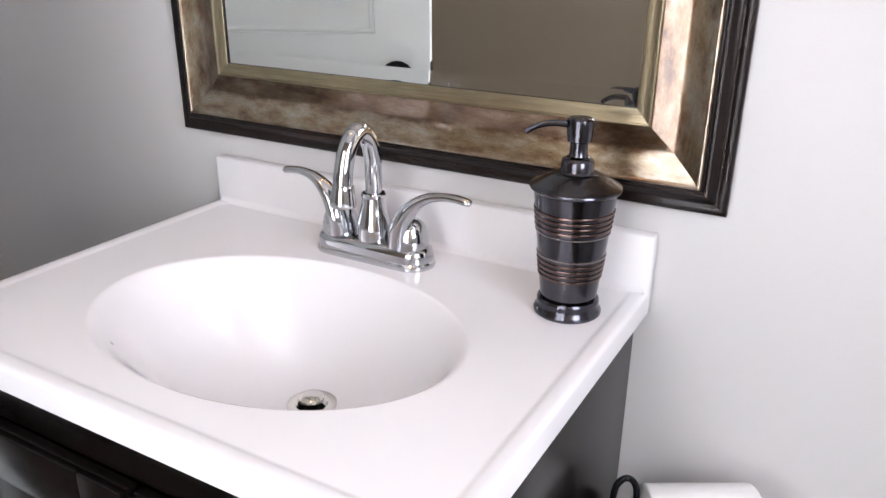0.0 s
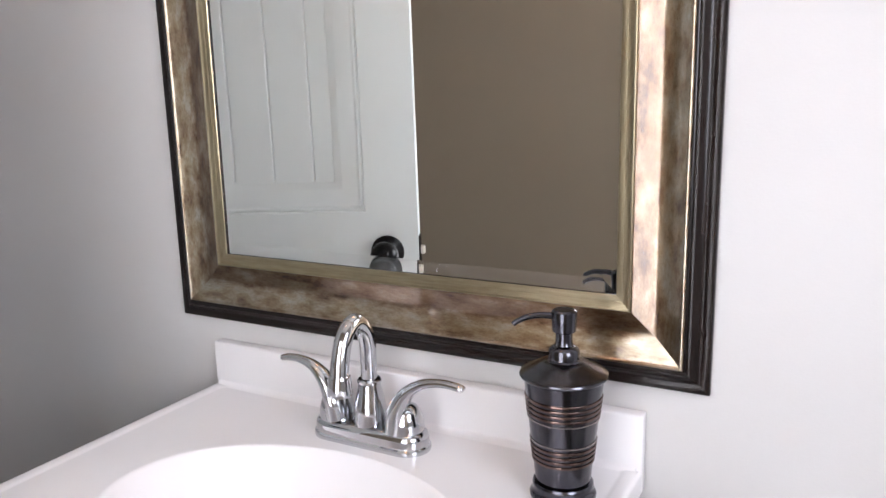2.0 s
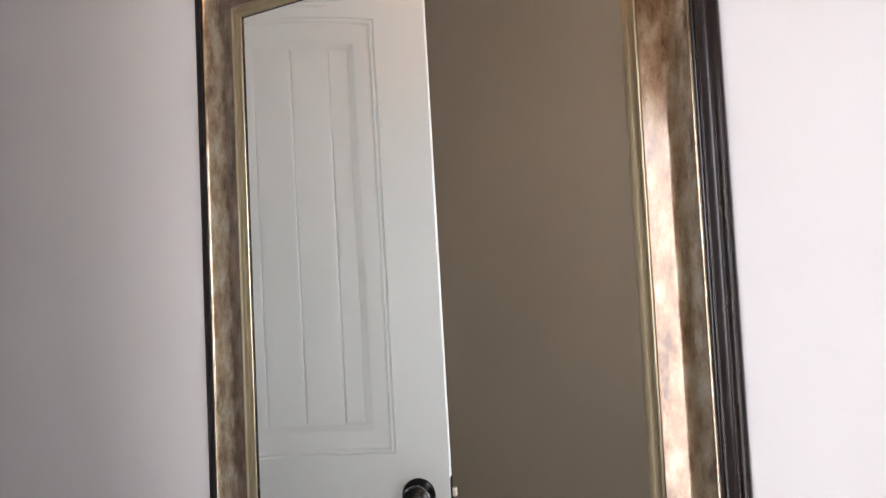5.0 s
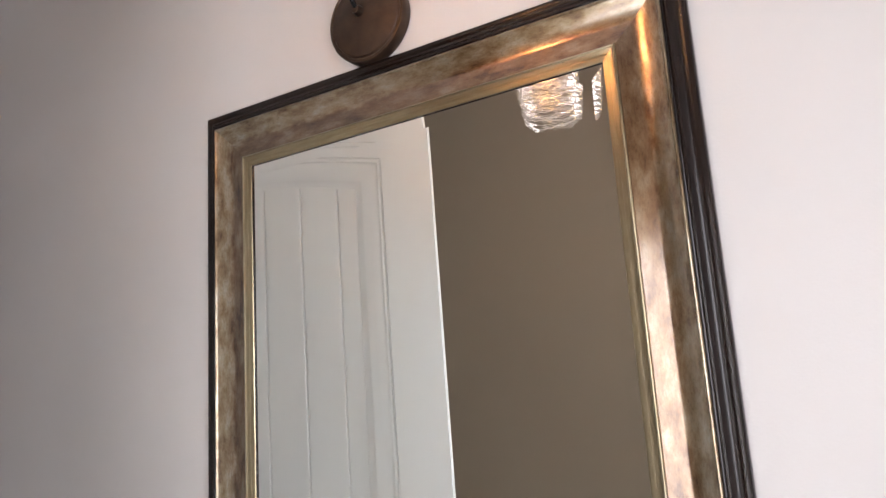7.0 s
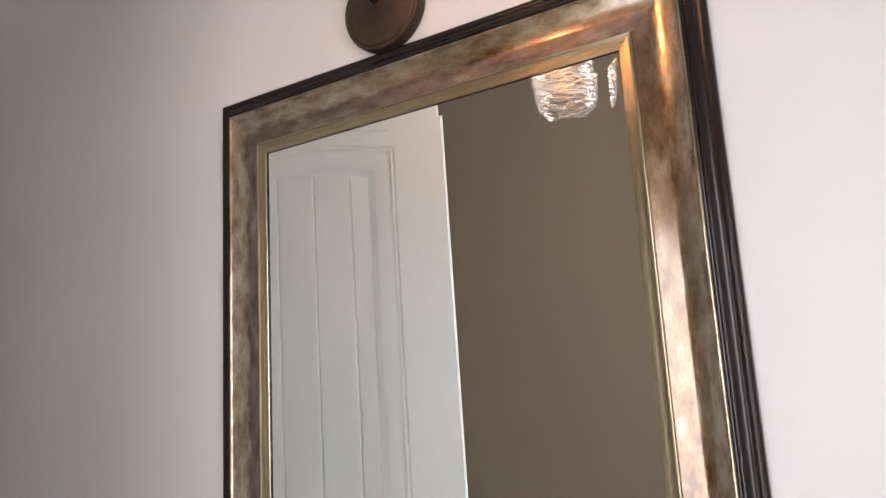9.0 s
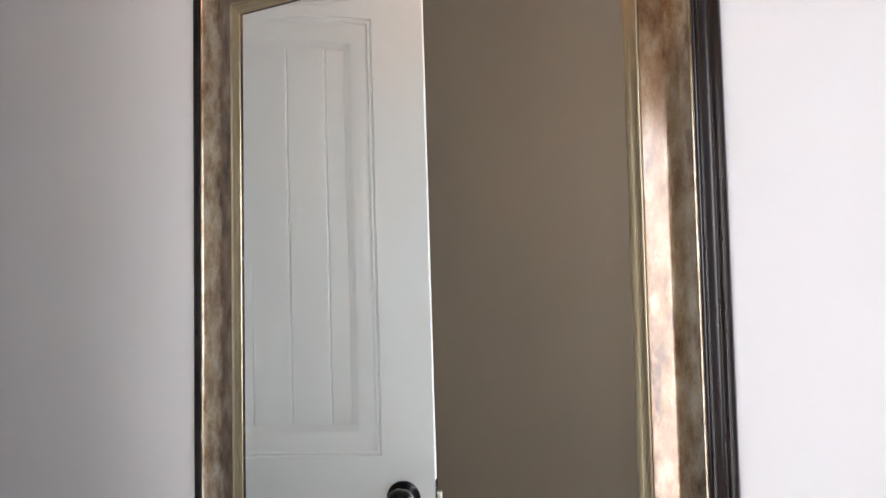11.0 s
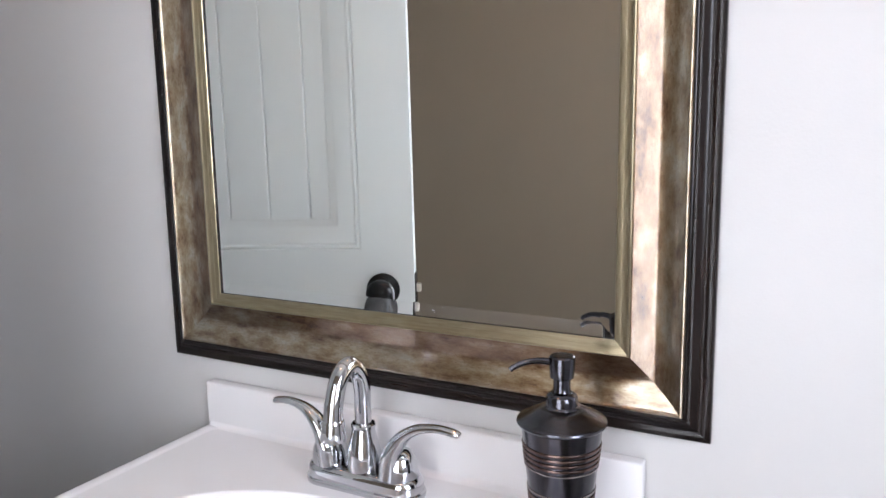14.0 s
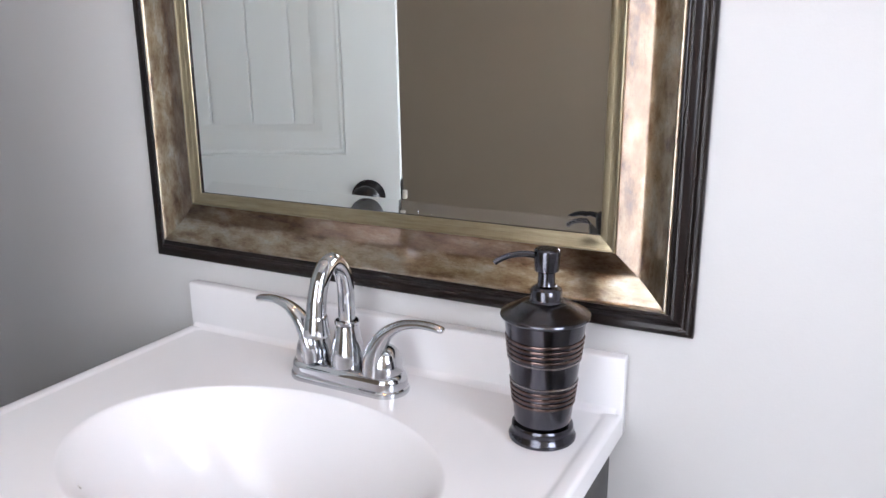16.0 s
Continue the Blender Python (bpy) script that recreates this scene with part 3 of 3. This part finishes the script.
for k in range(760):
    z = rnd.uniform(-0.088, 0.085)
    a0, span, dz = rnd.uniform(0, 2 * math.pi), rnd.uniform(0.5, 1.6), rnd.uniform(-0.008, 0.008)
    wob, ph = rnd.uniform(0.0006, 0.0026), rnd.uniform(0, 6)
    row = []
    for i in range(9):
        f = i / 8
        zz = max(-0.092, min(0.09, z + dz * (f - 0.5) * 2 + wob * math.sin(ph + f * 9)))
        r = 0.0565 + 0.030 * zz - 0.008 * (abs(zz) / 0.09) ** 3 + 0.0025 * math.sin(ph * 2 + f * 7)
        row.append((r * math.cos(a0 + span * f), r * math.sin(a0 + span * f), zz, 0.00036))
    tube(row, 5, bm, side=(0, 0, 1))
part("wire_shade", bm, M_WIRE, sconce, "shade of tangled bright aluminium wire", m=pose(SHX - SX, SHY, SHZ - SZ))


# ---- open door, seen in the mirror ----
DW, DH, DT = 0.711, 2.03, 0.035
door = thing("door_1", pose(-0.2300, -0.4729, FLOOR + 0.014, 0, 0.56, 180 - 24.1), "open white plank-panel interior door with black knob", "door", "", "structure")
# local: x from the latch edge to the hinges, y = 0 is the face towards the mirror wall and +y the door's thickness
def door_block(name, x0, x1, y0, y1, z0, z1, bevel=0.0):
    return part(name, box(x0, x1, y0, y1, z0, z1, bevel), M_DOOR, door, "", False)


S1, ZB, ZT = 0.100, 1.088 - FLOOR, 1.922 - FLOOR
door_block("stile", 0, S1, 0.0, DT, 0, DH)
door_block("stile", DW - S1, DW, 0.0, DT, 0, DH)
door_block("lock_rail", S1, DW - S1, 0.0, DT, 0.80, ZB - 0.018)
door_block("bottom_rail", S1, DW - S1, 0.0, DT, 0, 0.20)


def arch(x, lift):
    """Height of the arched panel top."""
    f = (x - DW / 2) / (DW / 2 - S1)
    return ZT + lift + 0.022 * (1 - f * f)


# top rail with its arched lower edge
bm = bmesh.new()
xs = np.linspace(S1, DW - S1, 25)
low = [[bm.verts.new((x, y, arch(x, 0.0))) for x in xs] for y in (0, DT)]
high = [[bm.verts.new((x, y, DH)) for x in xs] for y in (0, DT)]
for k in range(24):
    bm.faces.new((low[0][k], low[0][k + 1], high[0][k + 1], high[0][k]))
    bm.faces.new((low[1][k], low[1][k + 1], high[1][k + 1], high[1][k]))
    bm.faces.new((low[0][k], low[0][k + 1], low[1][k + 1], low[1][k]))
    bm.faces.new((high[0][k], high[0][k + 1], high[1][k + 1], high[1][k]))
part("top_rail", bm, M_DOOR, door)
# sloping moulding round the field: outlines drawn in step by step, each with its depth
bm = bmesh.new()
rings = []
for inset, y in ((0.0, 0.0), (0.0012, 0.0022), (0.0030, 0.0030), (0.0048, 0.0012), (0.0085, 0.0006), (0.0105, 0.0026), (0.0125, 0.0034), (0.0150, 0.0030), (0.0300, 0.0046), (0.0430, 0.0062), (0.0460, 0.0076), (0.0580, 0.0122), (0.0620, 0.0128)):
    x0, x1, zb = S1 + inset, DW - S1 - inset, ZB - 0.018 + inset
    ring_v = [(x0, y, zb), (x1, y, zb)]
    for x in np.linspace(x1, x0, 25):
        xx = DW / 2 + (x - DW / 2) * (DW / 2 - S1) / (DW / 2 - S1 - inset)
        ring_v.append((x, y, arch(xx, -inset)))
    rings.append([bm.verts.new(p) for p in ring_v])
for a, c in zip(rings, rings[1:]):
    for k in range(len(a)):
        bm.faces.new((a[k], a[(k + 1) % len(a)], c[(k + 1) % len(a)], c[k]))
part("panel_moulding", bm, M_DOOR, door)
# planks of the recessed fields, with narrow grooves between them
edges = [S1 + 0.058, 0.1985, 0.277, 0.3555, 0.434, 0.5125, DW - S1 - 0.058]
for x0, x1 in zip(edges, edges[1:]):
    for z0, z1 in ((ZB - 0.02, ZT + 0.03), (0.19, 0.81)):
        bm = bmesh.new()
        outline = [(x0, 0.0145), (x0 + 0.0026, 0.0120), (x1 - 0.0026, 0.0120), (x1, 0.0145), (x1, 0.024), (x0, 0.024)]
        lo_v, hi_v = [bm.verts.new((x, y, z0)) for x, y in outline], [bm.verts.new((x, y, z1)) for x, y in outline]
        for k in range(6):
            bm.faces.new((lo_v[k], lo_v[(k + 1) % 6], hi_v[(k + 1) % 6], hi_v[k]))
        bm.faces.new(lo_v), bm.faces.new(hi_v)
        part("plank", bm, M_DOOR, door, smooth=False)
KZ = 1.005 - FLOOR - 0.014
knob = part("door_knob", lathe([(0.0125, 0.010), (0.0115, 0.016), (0.0125, 0.024), (0.0190, 0.0275), (0.0245, 0.0320), (0.0270, 0.0385), (0.0268, 0.0445), (0.0240, 0.0510), (0.0190, 0.0550), (0.0182, 0.0546), (0.0172, 0.0556), (0.0110, 0.0578), (0.0100, 0.0572), (0.0088, 0.0580), (0.0, 0.0584)], 48), M_BLACK, door, "round oil-black door knob", m=pose(0.0603, -0.0005, KZ, 90))
part("rosette", lathe([(0.0, 0.0), (0.0318, 0.0), (0.0325, 0.003), (0.0312, 0.0062), (0.0270, 0.0080), (0.0262, 0.0074), (0.0250, 0.0084), (0.0180, 0.0104), (0.0120, 0.0112)], 48), M_BLACK, knob)
part("latch_plate", box(-0.0025, 0.001, 0.004, 0.031, -0.029, 0.029, 0.0008), M_BLACK, door, "black latch face plate", m=pose(0, 0, KZ))
part("latch_bolt", box(-0.011, -0.0012, 0.011, 0.024, -0.008, 0.008, 0.002), M_BRASS, door, "pale metal latch bolt", m=pose(0, 0, KZ))


# ---- toilet paper on its holder ----
holder = thing("toilet_paper_holder", pose(0.339, -0.108, 0), "black iron wire toilet paper holder on the wall", "paper holder")
yaw = 30.6
loop = [(-0.0125, 0, 0.58, 0.0036), (-0.0125, 0, 0.66, 0.0036), (-0.0125, 0, 0.690, 0.0036), (-0.0090, 0, 0.7055, 0.0036), (0, 0, 0.7125, 0.0036), (0.0090, 0, 0.7055, 0.0036), (0.0125, 0, 0.690, 0.0036), (0.0125, 0, 0.655, 0.0036), (0.0135, 0, 0.645, 0.0036), (0.03, 0, 0.6435, 0.0036), (0.150, 0, 0.6435, 0.0036)]
part("wire_loop", tube(smooth_line(loop, 6), 12, side=(0, 1, 0)), M_BLACK, holder, m=pose(0, 0, 0, 0, 0, yaw))
part("wall_arm", tube([(-0.011, -0.006, 0.585, 0.004), (-0.006, 0.05, 0.585, 0.004), (0, 0.107, 0.585, 0.004)], 12), M_BLACK, holder)
part("wall_plate", lathe([(0.0, 0.006), (0.020, 0.005), (0.024, 0.0), (0.0, 0.0)], 32), M_BLACK, holder, m=pose(0, 0.1075, 0.585, 90))
roll = thing("toilet_paper_roll", pose(0.366, -0.112, 0.6560, 0, 0, yaw), "white toilet paper roll on the black holder", "toilet paper")
part("paper", lathe([(0.021, 0.0), (0.0485, 0.0), (0.050, 0.0012), (0.050, 0.1155), (0.0485, 0.117), (0.021, 0.117), (0.021, 0.0)], 64), M_PAPER, roll, m=pose(0, 0, 0, 0, 90, 0))
